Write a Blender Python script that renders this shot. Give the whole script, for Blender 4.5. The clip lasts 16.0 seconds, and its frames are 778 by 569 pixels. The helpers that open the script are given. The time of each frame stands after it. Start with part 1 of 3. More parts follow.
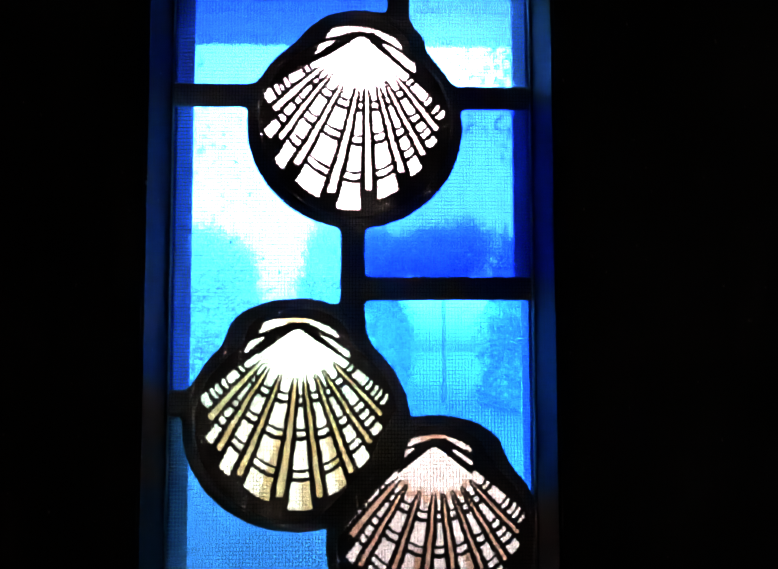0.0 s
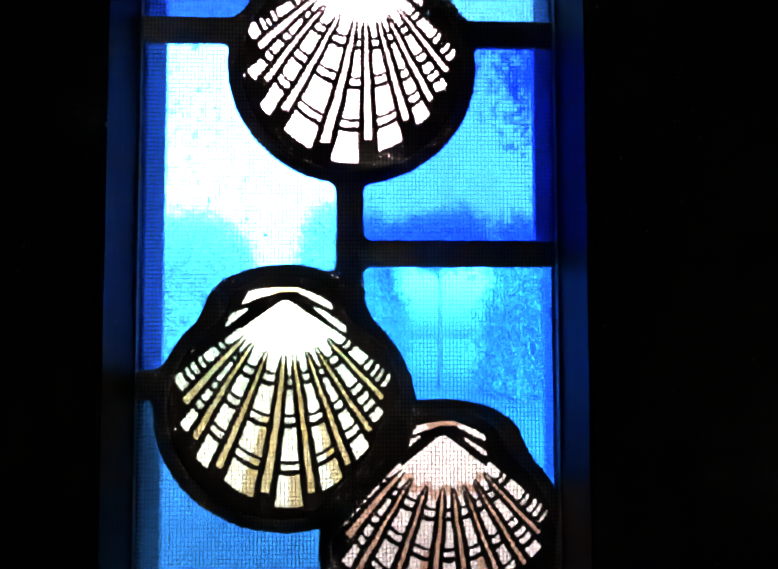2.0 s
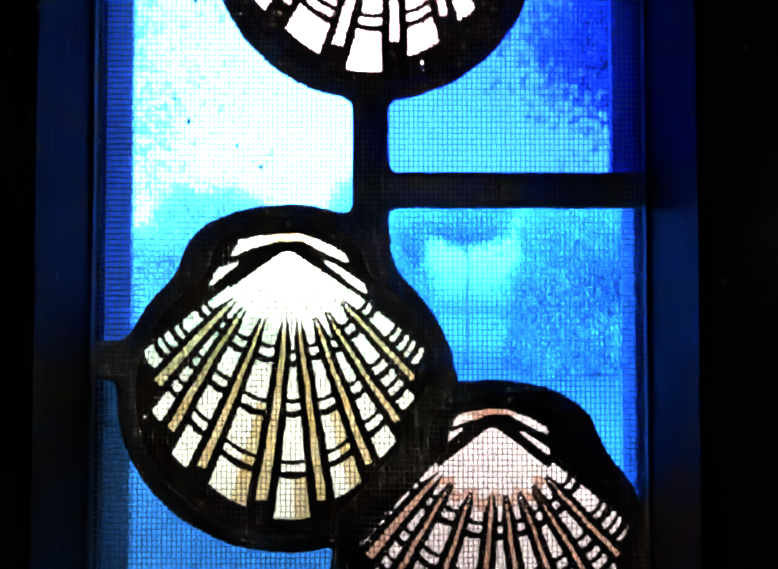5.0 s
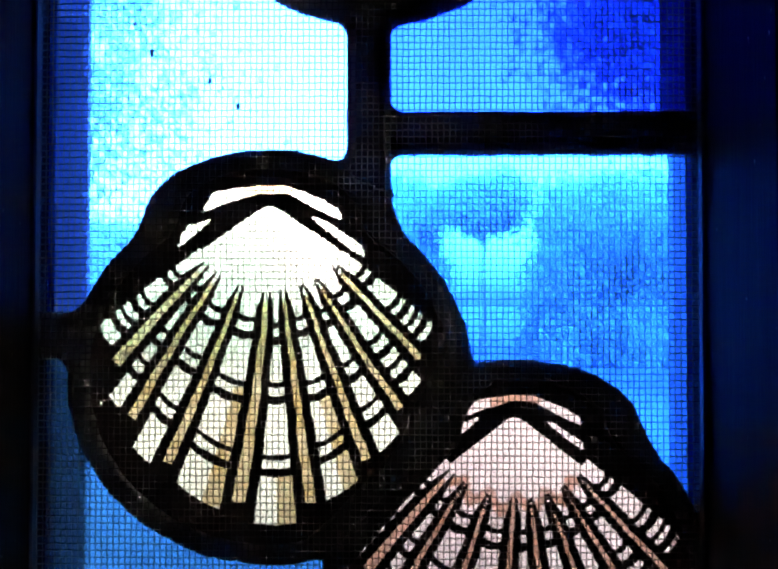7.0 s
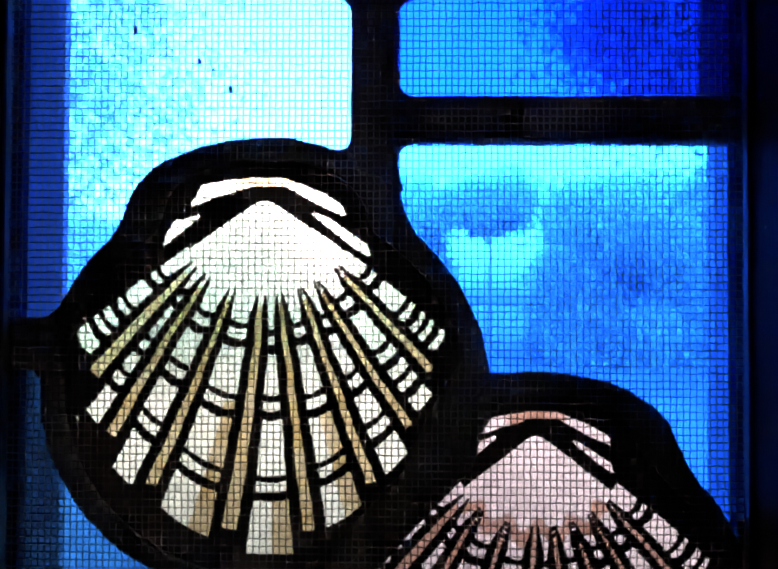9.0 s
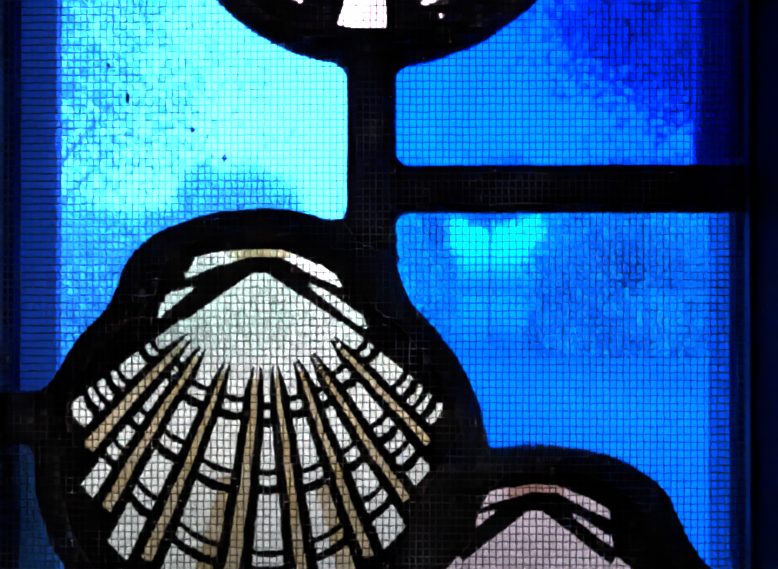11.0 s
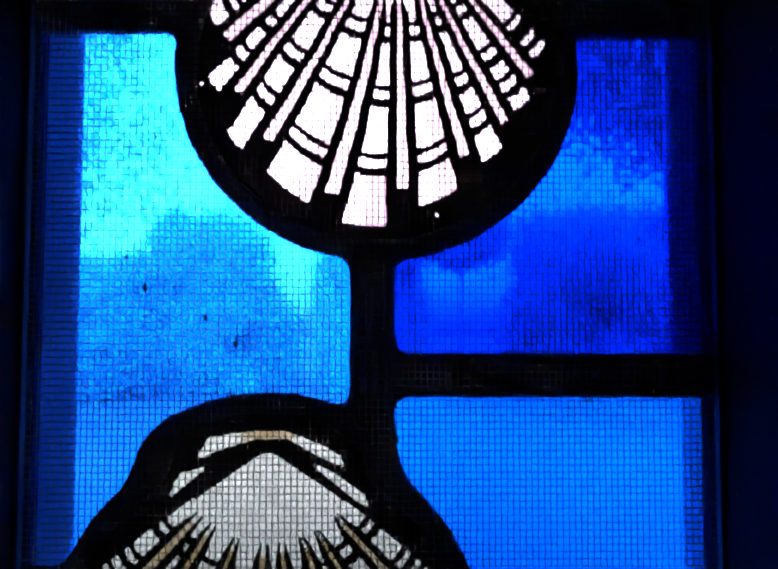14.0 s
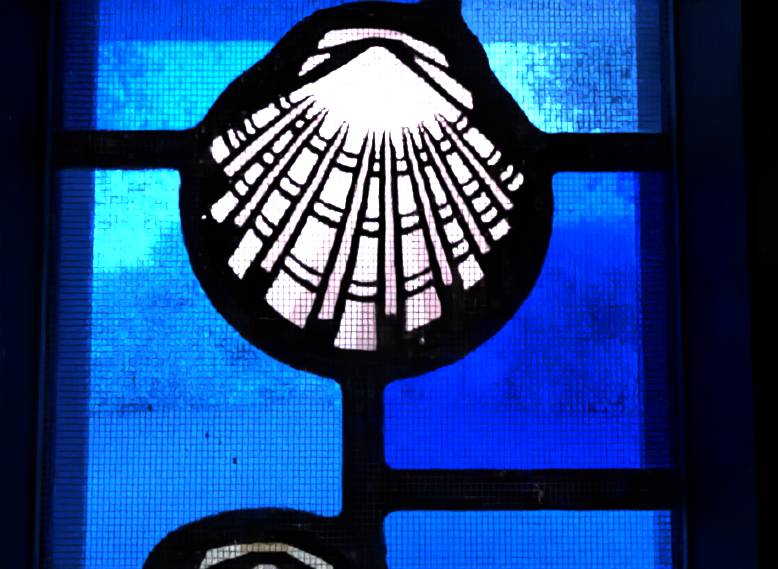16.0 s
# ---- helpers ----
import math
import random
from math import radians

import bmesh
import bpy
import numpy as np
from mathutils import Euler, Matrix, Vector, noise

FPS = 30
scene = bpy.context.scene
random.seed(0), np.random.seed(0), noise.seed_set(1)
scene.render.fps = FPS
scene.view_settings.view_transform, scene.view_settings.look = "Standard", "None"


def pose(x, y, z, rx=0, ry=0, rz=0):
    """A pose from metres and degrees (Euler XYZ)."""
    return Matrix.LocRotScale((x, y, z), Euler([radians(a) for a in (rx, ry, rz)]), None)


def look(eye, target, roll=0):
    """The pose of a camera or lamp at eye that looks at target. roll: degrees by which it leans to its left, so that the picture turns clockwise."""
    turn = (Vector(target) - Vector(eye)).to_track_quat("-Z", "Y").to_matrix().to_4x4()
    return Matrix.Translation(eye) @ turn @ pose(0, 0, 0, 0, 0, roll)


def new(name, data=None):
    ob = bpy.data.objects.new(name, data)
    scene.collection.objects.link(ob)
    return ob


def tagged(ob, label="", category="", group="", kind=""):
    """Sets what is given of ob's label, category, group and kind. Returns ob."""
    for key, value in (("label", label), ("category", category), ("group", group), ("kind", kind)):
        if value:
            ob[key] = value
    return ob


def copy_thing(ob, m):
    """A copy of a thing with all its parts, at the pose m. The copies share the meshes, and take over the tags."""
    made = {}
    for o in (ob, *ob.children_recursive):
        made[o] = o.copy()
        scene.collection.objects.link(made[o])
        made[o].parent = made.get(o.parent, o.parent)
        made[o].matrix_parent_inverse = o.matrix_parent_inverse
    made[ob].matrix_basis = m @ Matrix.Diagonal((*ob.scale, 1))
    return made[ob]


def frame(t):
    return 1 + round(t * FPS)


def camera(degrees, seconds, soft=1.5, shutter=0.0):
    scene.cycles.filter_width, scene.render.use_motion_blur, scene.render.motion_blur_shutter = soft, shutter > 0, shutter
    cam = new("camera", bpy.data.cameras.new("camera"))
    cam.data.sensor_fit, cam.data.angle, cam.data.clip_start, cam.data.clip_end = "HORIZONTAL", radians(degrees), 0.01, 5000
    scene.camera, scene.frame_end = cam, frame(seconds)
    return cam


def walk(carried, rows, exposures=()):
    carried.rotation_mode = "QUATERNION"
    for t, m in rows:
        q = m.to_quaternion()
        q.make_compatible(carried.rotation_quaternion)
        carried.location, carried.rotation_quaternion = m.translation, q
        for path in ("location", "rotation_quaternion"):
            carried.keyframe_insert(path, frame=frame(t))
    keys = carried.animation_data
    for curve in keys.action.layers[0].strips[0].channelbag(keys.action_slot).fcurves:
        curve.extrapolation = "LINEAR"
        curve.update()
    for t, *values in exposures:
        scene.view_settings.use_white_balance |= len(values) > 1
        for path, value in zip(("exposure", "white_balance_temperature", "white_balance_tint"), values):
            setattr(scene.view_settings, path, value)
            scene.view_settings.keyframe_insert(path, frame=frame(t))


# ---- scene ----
cam = camera(50.0, 16.0, soft=2.2, shutter=0.6)
PATH = [  # seconds, eye, yaw, pitch, roll
    (0, -0.00176, -0.46698, 1.47337, -1.951, 4.506, -0.111),
    (0.5, -0.00096, -0.45373, 1.47075, -2.207, 4.594, -0.047),
    (1, -0.00109, -0.43704, 1.46917, -2.204, 4.291, -0.025),
    (1.5, -0.00222, -0.42245, 1.46807, -2.138, 4.010, -0.026),
    (2, -0.00304, -0.40535, 1.46721, -2.258, 3.600, -0.055),
    (2.5, -0.00566, -0.39197, 1.46679, -2.763, 3.444, -0.067),
    (3, -0.00754, -0.37958, 1.46560, -3.175, 3.797, -0.078),
    (3.5, -0.00384, -0.35924, 1.46378, -2.359, 3.649, 0.013),
    (4, -0.00317, -0.34375, 1.46417, -1.617, 3.099, -0.014),
    (6.5, 0.00296, -0.26583, 1.45611, 0.733, 1.129, 0.087),
    (7, 0.00347, -0.25913, 1.45492, 0.735, 1.262, 0.059),
    (7.5, 0.00244, -0.25438, 1.45455, 0.517, 1.423, 0.141),
    (8, 0.00096, -0.24527, 1.45402, 0.416, 1.057, 0.220),
    (8.5, 0.00206, -0.23623, 1.45482, 0.731, 0.536, 0.132),
    (9, 0.00245, -0.23339, 1.45630, 1.114, 1.288, 0.269),
    (11.5, 0.00337, -0.23063, 1.48488, 1.124, 0.346, 0.022),
    (12, 0.00246, -0.23282, 1.48768, 1.024, 1.460, 0.098),
    (12.5, -0.00111, -0.23313, 1.49031, 0.048, 2.568, 0.173),
    (13, -0.00314, -0.23839, 1.49938, -0.215, 1.625, -0.028),
    (13.5, -0.00524, -0.24340, 1.50976, -0.775, 2.702, 0.056),
    (14, -0.00484, -0.24999, 1.52000, -0.812, 3.416, 0.092),
    (14.5, -0.00587, -0.25481, 1.52959, -1.186, 3.731, 0.001),
    (15, -0.00459, -0.26041, 1.53793, -1.541, 4.325, -0.028),
    (15.5, -0.00257, -0.26537, 1.54617, -1.194, 4.249, 0.003),
    (16, -0.00057, -0.27050, 1.55405, -0.572, 4.153, -0.013),
]
EXPOSURES = [(0.0, 7.85, 6750, 16), (4.0, 7.8, 6750, 16), (6.5, 7.48, 6650, 22), (9.0, 7.08, 6400, 28), (11.5, 6.52, 5800, 33), (16.0, 6.34, 5600, 29)]
walk(cam, [(t, pose(x, y, z, 0, 0, yaw) @ pose(0, 0, 0, 90 + pitch) @ pose(0, 0, 0, 0, 0, roll)) for t, x, y, z, yaw, pitch, roll in PATH], EXPOSURES)

# ---------------------------------------------------------------- light
world = bpy.data.worlds.new("sky")
scene.world = world
world.use_nodes = True
wn = world.node_tree
sky = wn.nodes.new("ShaderNodeTexSky")
sky.sky_type, sky.sun_disc = "NISHITA", False
SUN_EL, SUN_AZ = radians(26), radians(174)
sky.sun_elevation, sky.sun_rotation = SUN_EL, SUN_AZ
sky.air_density, sky.dust_density = 1.0, 5.0
grey = wn.nodes.new("ShaderNodeRGBToBW")
wn.links.new(sky.outputs[0], grey.inputs[0])
bright = wn.nodes.new("ShaderNodeMath")
bright.operation, bright.inputs[1].default_value = "MULTIPLY", 1.15
wn.links.new(grey.outputs[0], bright.inputs[0])
cloud = wn.nodes.new("ShaderNodeTexNoise")
cloud.inputs["Scale"].default_value, cloud.inputs["Detail"].default_value = 3.0, 4.0
cover = wn.nodes.new("ShaderNodeMapRange")
cover.inputs["From Min"].default_value, cover.inputs["From Max"].default_value = 0.3, 0.6
cover.inputs["To Min"].default_value, cover.inputs["To Max"].default_value = 0.55, 0.95
wn.links.new(cloud.outputs[0], cover.inputs[0])
veil = wn.nodes.new("ShaderNodeMix")
veil.data_type = "RGBA"
wn.links.new(cover.outputs[0], veil.inputs["Factor"])
wn.links.new(sky.outputs[0], veil.inputs["A"])
wn.links.new(bright.outputs[0], veil.inputs["B"])
wn.links.new(veil.outputs["Result"], wn.nodes["Background"].inputs[0])
wn.nodes["Background"].inputs[1].default_value = 0.15

sun_data = bpy.data.lights.new("sun", "SUN")
sun_data.energy, sun_data.angle, sun_data.color = 0.8, radians(20), (1.0, 0.96, 0.9)
sun = new("sun", sun_data)
sun_way = Vector((math.sin(SUN_AZ) * math.cos(SUN_EL), math.cos(SUN_AZ) * math.cos(SUN_EL), math.sin(SUN_EL)))
sun.matrix_world = look(sun_way * 40, (0, 0, 0))


# ---------------------------------------------------------------- materials
def material(name):
    m = bpy.data.materials.new(name)
    m.use_nodes = True
    return m, m.node_tree.nodes, m.node_tree.links, m.node_tree.nodes["Principled BSDF"]


def noise_node(nodes, links, scale, detail=4.0, stretch=(1, 1, 1), rough=0.5):
    co = nodes.new("ShaderNodeTexCoord")
    mp = nodes.new("ShaderNodeMapping")
    mp.inputs["Scale"].default_value = stretch
    nz = nodes.new("ShaderNodeTexNoise")
    nz.inputs["Scale"].default_value, nz.inputs["Detail"].default_value = scale, detail
    nz.inputs["Roughness"].default_value = rough
    links.new(co.outputs["Object"], mp.inputs[0])
    links.new(mp.outputs[0], nz.inputs["Vector"])
    return nz


def ramp_node(nodes, links, source, stops):
    r = nodes.new("ShaderNodeValToRGB")
    while len(r.color_ramp.elements) < len(stops):
        r.color_ramp.elements.new(0.5)
    for e, (at, c) in zip(r.color_ramp.elements, stops):
        e.position, e.color = at, (*c, 1)
    links.new(source, r.inputs[0])
    return r


def bump_node(nodes, links, source, bsdf, strength, distance):
    b = nodes.new("ShaderNodeBump")
    b.inputs["Strength"].default_value, b.inputs["Distance"].default_value = strength, distance
    links.new(source, b.inputs["Height"])
    links.new(b.outputs[0], bsdf.inputs["Normal"])
    return b


def surface(name, dark, light, scale, rough=0.6, metal=0.0, stretch=(1, 1, 1), bump=0.2, depth=0.001, fine=8.0):
    """An opaque surface with variation at two scales and a fine relief."""
    m, n, l, p = material(name)
    a = noise_node(n, l, scale, 5, stretch)
    b = noise_node(n, l, scale * fine, 3, stretch)
    mix = n.new("ShaderNodeMath")
    mix.operation = "MULTIPLY_ADD"
    mix.inputs[1].default_value = 0.4
    half = n.new("ShaderNodeMath")
    half.operation = "MULTIPLY"
    half.inputs[1].default_value = 0.6
    l.new(a.outputs[0], half.inputs[0])
    l.new(b.outputs[0], mix.inputs[0])
    l.new(half.outputs[0], mix.inputs[2])
    r = ramp_node(n, l, mix.outputs[0], [(0.3, dark), (0.7, light)])
    l.new(r.outputs[0], p.inputs["Base Color"])
    p.inputs["Roughness"].default_value, p.inputs["Metallic"].default_value = rough, metal
    bump_node(n, l, mix.outputs[0], p, bump, depth)
    return m


def stained_glass(name, colour, deep, rough=0.036, scale=14.0, stretch=(1, 1, 0.35), wave=0.04, haze=0.08, broad=0.4):
    """Coloured sheet glass: mostly clear, part of it scattering, with streaks of deeper colour and a wavy face."""
    m, n, l, p = material(name)
    a = noise_node(n, l, scale, 3, stretch, 0.55)
    r = ramp_node(n, l, a.outputs[0], [(0.35, deep), (0.62, colour)])
    w = noise_node(n, l, 60.0, 2, (1, 1, 0.6))
    milky = n.new("ShaderNodeBsdfPrincipled")
    mix = n.new("ShaderNodeMixShader")
    mix.inputs[0].default_value = haze
    for k, (shader, rr) in enumerate(((p, rough), (milky, broad))):
        l.new(r.outputs[0], shader.inputs["Base Color"])
        shader.inputs["Transmission Weight"].default_value = 1.0
        shader.inputs["Roughness"].default_value, shader.inputs["IOR"].default_value = rr, 1.5
        bump_node(n, l, w.outputs[0], shader, wave, 0.002)
        l.new(shader.outputs[0], mix.inputs[1 + k])
    l.new(mix.outputs[0], n["Material Output"].inputs[0])
    return m


BLUE = stained_glass("sky_blue_glass", (0.0135, 0.117, 0.86), (0.0095, 0.096, 0.77))
BLUE_TOP = stained_glass("pale_blue_glass", (0.030, 0.185, 0.86), (0.021, 0.152, 0.78))
AZURE = stained_glass("azure_glass", (0.004, 0.042, 0.55), (0.003, 0.034, 0.48))
CLEAR_BLUE = stained_glass("clear_blue_glass", (0.0036, 0.097, 0.92), (0.0026, 0.081, 0.85))
COBALT = stained_glass("cobalt_glass", (0.0005, 0.0145, 0.52), (0.0002, 0.0085, 0.44), scale=18.0)
STEEL = stained_glass("steel_blue_glass", (0.010, 0.076, 0.26), (0.007, 0.059, 0.22), haze=0.2)
SHELL_WHITE = stained_glass("rose_white_glass", (0.28, 0.19, 0.21), (0.24, 0.155, 0.17), 0.3, haze=0.4)
SHELL_CREAM = stained_glass("cream_glass", (0.318, 0.258, 0.222), (0.262, 0.212, 0.172), 0.18)
SHELL_PINK = stained_glass("pink_glass", (0.30, 0.20, 0.205), (0.25, 0.155, 0.16), 0.16)

LEAD = surface("aged_lead", (0.13, 0.12, 0.11), (0.24, 0.22, 0.20), 180.0, 0.6, 0.3, bump=0.35, depth=0.0006)


def add_specks(m, light, density):
    """Sparse pale crumbs and scratches on a dull surface."""
    n, l = m.node_tree.nodes, m.node_tree.links
    p = n["Principled BSDF"]
    old = p.inputs["Base Color"].links[0].from_socket
    z = noise_node(n, l, density, 2.0, (1, 1, 0.5), 0.7)
    r = ramp_node(n, l, z.outputs[0], [(0.72, (0, 0, 0)), (0.76, (1, 1, 1))])
    mix = n.new("ShaderNodeMix")
    mix.data_type = "RGBA"
    l.new(r.outputs[0], mix.inputs["Factor"])
    l.new(old, mix.inputs["A"])
    mix.inputs["B"].default_value = (*light, 1)
    l.new(mix.outputs["Result"], p.inputs["Base Color"])


add_specks(LEAD, (0.42, 0.42, 0.4), 420.0)
PAINT = surface("fired_brown_paint", (0.08, 0.060, 0.050), (0.15, 0.115, 0.10), 260.0, 0.65, bump=0.3, depth=0.0003)
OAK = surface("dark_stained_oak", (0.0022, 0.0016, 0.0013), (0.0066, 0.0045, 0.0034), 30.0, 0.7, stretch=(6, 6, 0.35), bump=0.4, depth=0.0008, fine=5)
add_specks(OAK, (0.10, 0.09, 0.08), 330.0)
PLASTER = surface("plaster", (0.74, 0.71, 0.66), (0.82, 0.79, 0.74), 8.0, 0.85)
BOARDS = surface("floor_boards", (0.08, 0.05, 0.03), (0.2, 0.13, 0.08), 5.0, 0.5, stretch=(8, 0.6, 1))
WHITE_BOARD = surface("white_painted_boards", (0.62, 0.62, 0.6), (0.78, 0.78, 0.76), 3.0, 0.55, stretch=(1, 8, 1))
SIDING = surface("outer_wall_paint", (0.5, 0.48, 0.44), (0.62, 0.6, 0.56), 4.0, 0.7)
WIRE = surface("dark_screen_wire", (0.05, 0.045, 0.04), (0.09, 0.08, 0.07), 900.0, 0.75, bump=0.1, depth=0.0001)
BRONZE = surface("bronze_aluminium", (0.008, 0.007, 0.006), (0.016, 0.013, 0.012), 60.0, 0.7, 0.1)
GRASS = surface("lawn", (0.0108, 0.0255, 0.021), (0.0144, 0.0345, 0.027), 0.6, 0.9, fine=30, bump=0.6, depth=0.03)
BARK = surface("bark", (0.03, 0.022, 0.016), (0.10, 0.08, 0.06), 6.0, 0.9, stretch=(3, 3, 0.6), bump=0.8, depth=0.03)


def leaf_material(name, dark, light):
    m, n, l, p = material(name)
    geo = n.new("ShaderNodeNewGeometry")
    r = ramp_node(n, l, geo.outputs["Random Per Island"], [(0.0, dark), (1.0, light)])
    l.new(r.outputs[0], p.inputs["Base Color"])
    p.inputs["Roughness"].default_value = 0.6
    t = n.new("ShaderNodeBsdfTranslucent")
    l.new(r.outputs[0], t.inputs[0])
    mix = n.new("ShaderNodeMixShader")
    mix.inputs[0].default_value = 0.55
    l.new(p.outputs[0], mix.inputs[1])
    l.new(t.outputs[0], mix.inputs[2])
    l.new(mix.outputs[0], n["Material Output"].inputs[0])
    return m


LEAF = leaf_material("green_leaves", (0.088, 0.196, 0.170), (0.098, 0.218, 0.188))
LEAF_DARK = leaf_material("dark_leaves", (0.030, 0.084, 0.068), (0.035, 0.10, 0.080))


def bead_material():
    """Milky glazing bead: light from outside glows through it."""
    m, n, l, p = material("milky_glazing_bead")
    a = noise_node(n, l, 90.0, 3, (1, 1, 0.3))
    r = ramp_node(n, l, a.outputs[0], [(0.3, (0.24, 0.24, 0.24)), (0.7, (0.36, 0.36, 0.34))])
    l.new(r.outputs[0], p.inputs["Base Color"])
    t = n.new("ShaderNodeBsdfTranslucent")
    l.new(r.outputs[0], t.inputs[0])
    mix = n.new("ShaderNodeMixShader")
    mix.inputs[0].default_value = 0.24
    l.new(p.outputs[0], mix.inputs[1])
    l.new(t.outputs[0], mix.inputs[2])
    l.new(mix.outputs[0], n["Material Output"].inputs[0])
    return m


BEAD = bead_material()
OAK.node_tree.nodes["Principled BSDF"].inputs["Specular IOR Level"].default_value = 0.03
WIRE.node_tree.nodes["Principled BSDF"].inputs["Specular IOR Level"].default_value = 0.08


def stain_material(name, colour):
    """Silver stain: a film of fired colour that tints what shines through."""
    m, n, l, p = material(name)
    t = n.new("ShaderNodeBsdfTransparent")
    a = noise_node(n, l, 120.0, 3)
    pale = tuple(0.3 + 0.7 * c for c in colour)
    r = ramp_node(n, l, a.outputs[0], [(0.35, colour), (0.75, pale)])
    l.new(r.outputs[0], t.inputs[0])
    l.new(t.outputs[0], n["Material Output"].inputs[0])
    return m


STAIN_GOLD = stain_material("gold_stain", (0.46, 0.32, 0.16))
STAIN_PEACH = stain_material("peach_stain", (0.50, 0.29, 0.20))
STAIN_PALE = stain_material("pale_stain", (0.56, 0.45, 0.42))


# ---------------------------------------------------------------- mesh helpers
def part(name, mesh, mat, parent=None, label="", kind=""):
    """One mesh object, under a thing or a part if a parent is given."""
    if isinstance(mesh, bmesh.types.BMesh):
        data = bpy.data.meshes.new(name)
        mesh.to_mesh(data)
        mesh.free()
    else:
        data = mesh
    if not data.materials:
        data.materials.append(mat)
    ob = new(name, data)
    ob.parent = parent
    return tagged(ob, label=label, kind=kind)


def thing(name, at=(0, 0, 0), **tags):
    ob = new(name)
    ob.location = at
    return tagged(ob, **tags)


def box(x0, x1, y0, y1, z0, z1, bevel=0.0):
    bm = bmesh.new()
    bmesh.ops.create_cube(bm, size=1.0, matrix=Matrix.LocRotScale(((x0 + x1) / 2, (y0 + y1) / 2, (z0 + z1) / 2), None, (x1 - x0, y1 - y0, z1 - z0)))
    if bevel:
        bmesh.ops.bevel(bm, geom=bm.edges[:], offset=bevel, segments=2, affect="EDGES")
    return bm


def prism(profile, z0, z1):
    """A profile in x, y drawn up from z0 to z1."""
    bm = bmesh.new()
    low = [bm.verts.new((x, y, z0)) for x, y in profile]
    top = [bm.verts.new((x, y, z1)) for x, y in profile]
    bm.faces.new(low)
    bm.faces.new(top)
    for i in range(len(profile)):
        j = (i + 1) % len(profile)
        bm.faces.new((low[i], low[j], top[j], top[i]))
    bmesh.ops.recalc_face_normals(bm, faces=bm.faces[:])
    return bm


def raw_mesh(name, verts, faces, smooth=False):
    me = bpy.data.meshes.new(name)
    me.from_pydata(np.asarray(verts).tolist(), [], np.asarray(faces).tolist())
    if smooth:
        me.polygons.foreach_set("use_smooth", np.ones(len(me.polygons), bool))
    me.update()
    return me


def sheet(name, field, bounds, step, front, back=None, keep=None, smooth=False):
    """A plate in the plane of the window (millimetres, x and z) that fills where field(x, z) < 0.
    front and back give y in millimetres from the depth inside the edge; with no back it is a film."""
    x0, x1, z0, z1 = (round(b / step) * step for b in bounds)
    xs, zs = np.arange(x0, x1 + step, step), np.arange(z0, z1 + step, step)
    X, Z = np.meshgrid(xs, zs, indexing="ij")
    d = field(X, Z)
    gx, gz = np.gradient(d, step)
    inside = d < 0
    cell = inside[:-1, :-1] | inside[1:, :-1] | inside[:-1, 1:] | inside[1:, 1:]
    if keep is not None:
        cell &= keep(X[:-1, :-1] + step / 2, Z[:-1, :-1] + step / 2)
    size = np.maximum(np.hypot(gx, gz), 0.3)
    move = np.where(d > 0, np.minimum(d, 1.4 * step), 0.0) / size
    px, pz = X - move * gx / size, Z - move * gz / size
    depth = np.maximum(-d, 0.0)
    index = np.arange(X.size).reshape(X.shape)
    i, j = np.nonzero(cell)
    quads = np.stack([index[i, j], index[i + 1, j], index[i + 1, j + 1], index[i, j + 1]], 1)
    used, flat = np.unique(quads, return_inverse=True)
    quads = flat.reshape(-1, 4)
    vx, vz, vd = px.ravel()[used], pz.ravel()[used], depth.ravel()[used]
    verts = np.stack([vx, front(vd), vz], 1)
    faces = quads
    if back is not None:
        n = len(verts)
        verts = np.concatenate([verts, np.stack([vx, back(vd), vz], 1)])
        edges = np.concatenate([quads[:, [0, 1]], quads[:, [1, 2]], quads[:, [2, 3]], quads[:, [3, 0]]])
        key = np.sort(edges, 1)
        _, first, count = np.unique(key, axis=0, return_index=True, return_counts=True)
        rim = edges[first[count == 1]]
        sides = np.stack([rim[:, 1], rim[:, 0], rim[:, 0] + n, rim[:, 1] + n], 1)
        faces = np.concatenate([quads, quads[:, ::-1] + n, sides])
    verts = verts * 0.001 + np.array([0, 0, 1.5])
    return raw_mesh(name, verts, faces, smooth)


# ---------------------------------------------------------------- the window's drawing, in millimetres from its middle at 1.5 m
LEFT, RIGHT, LOW, HIGH = -106.5, 94.0, -260.0, 290.0
SHELLS = [  # apex x, z, turn of the fan, turn of the outline
    (-1.2, 153.9, 0.0, -3.2),
    (-37.1, -13.9, 4.6, 0.0),
    (39.0, -79.0, 4.8, 0.0),
]
ROUND = [  # middle and half sizes of the disc, middle and half sizes of the cap
    (-0.9, -53.6, 61.3, 58.4, 2.0, 34.5, 19.5),
    (0.3, -54.0, 63.0, 58.0, 0.0, 39.0, 21.5),
    (0.5, -54.4, 60.3, 60.3, 0.0, 39.0, 21.5),
]
CAMES = [  # x0, x1, z0, z1
    (13.3, 26.2, 160.0, 300.0),
    (-116.0, -58.0, 111.6, 124.7),
    (52.0, 104.0, 111.0, 124.1),
    (-13.1, 0.5, -10.0, 46.0),
    (-4.0, 104.0, 1.2, 14.5),
    (-116.0, -92.0, -62.8, -48.3),
    (32.0, 45.0, -270.0, -186.0),
]


def smooth_min(a, b, k):
    h = np.clip(0.5 + 0.5 * (b - a) / k, 0, 1)
    return b + (a - b) * h - k * h * (1 - h)


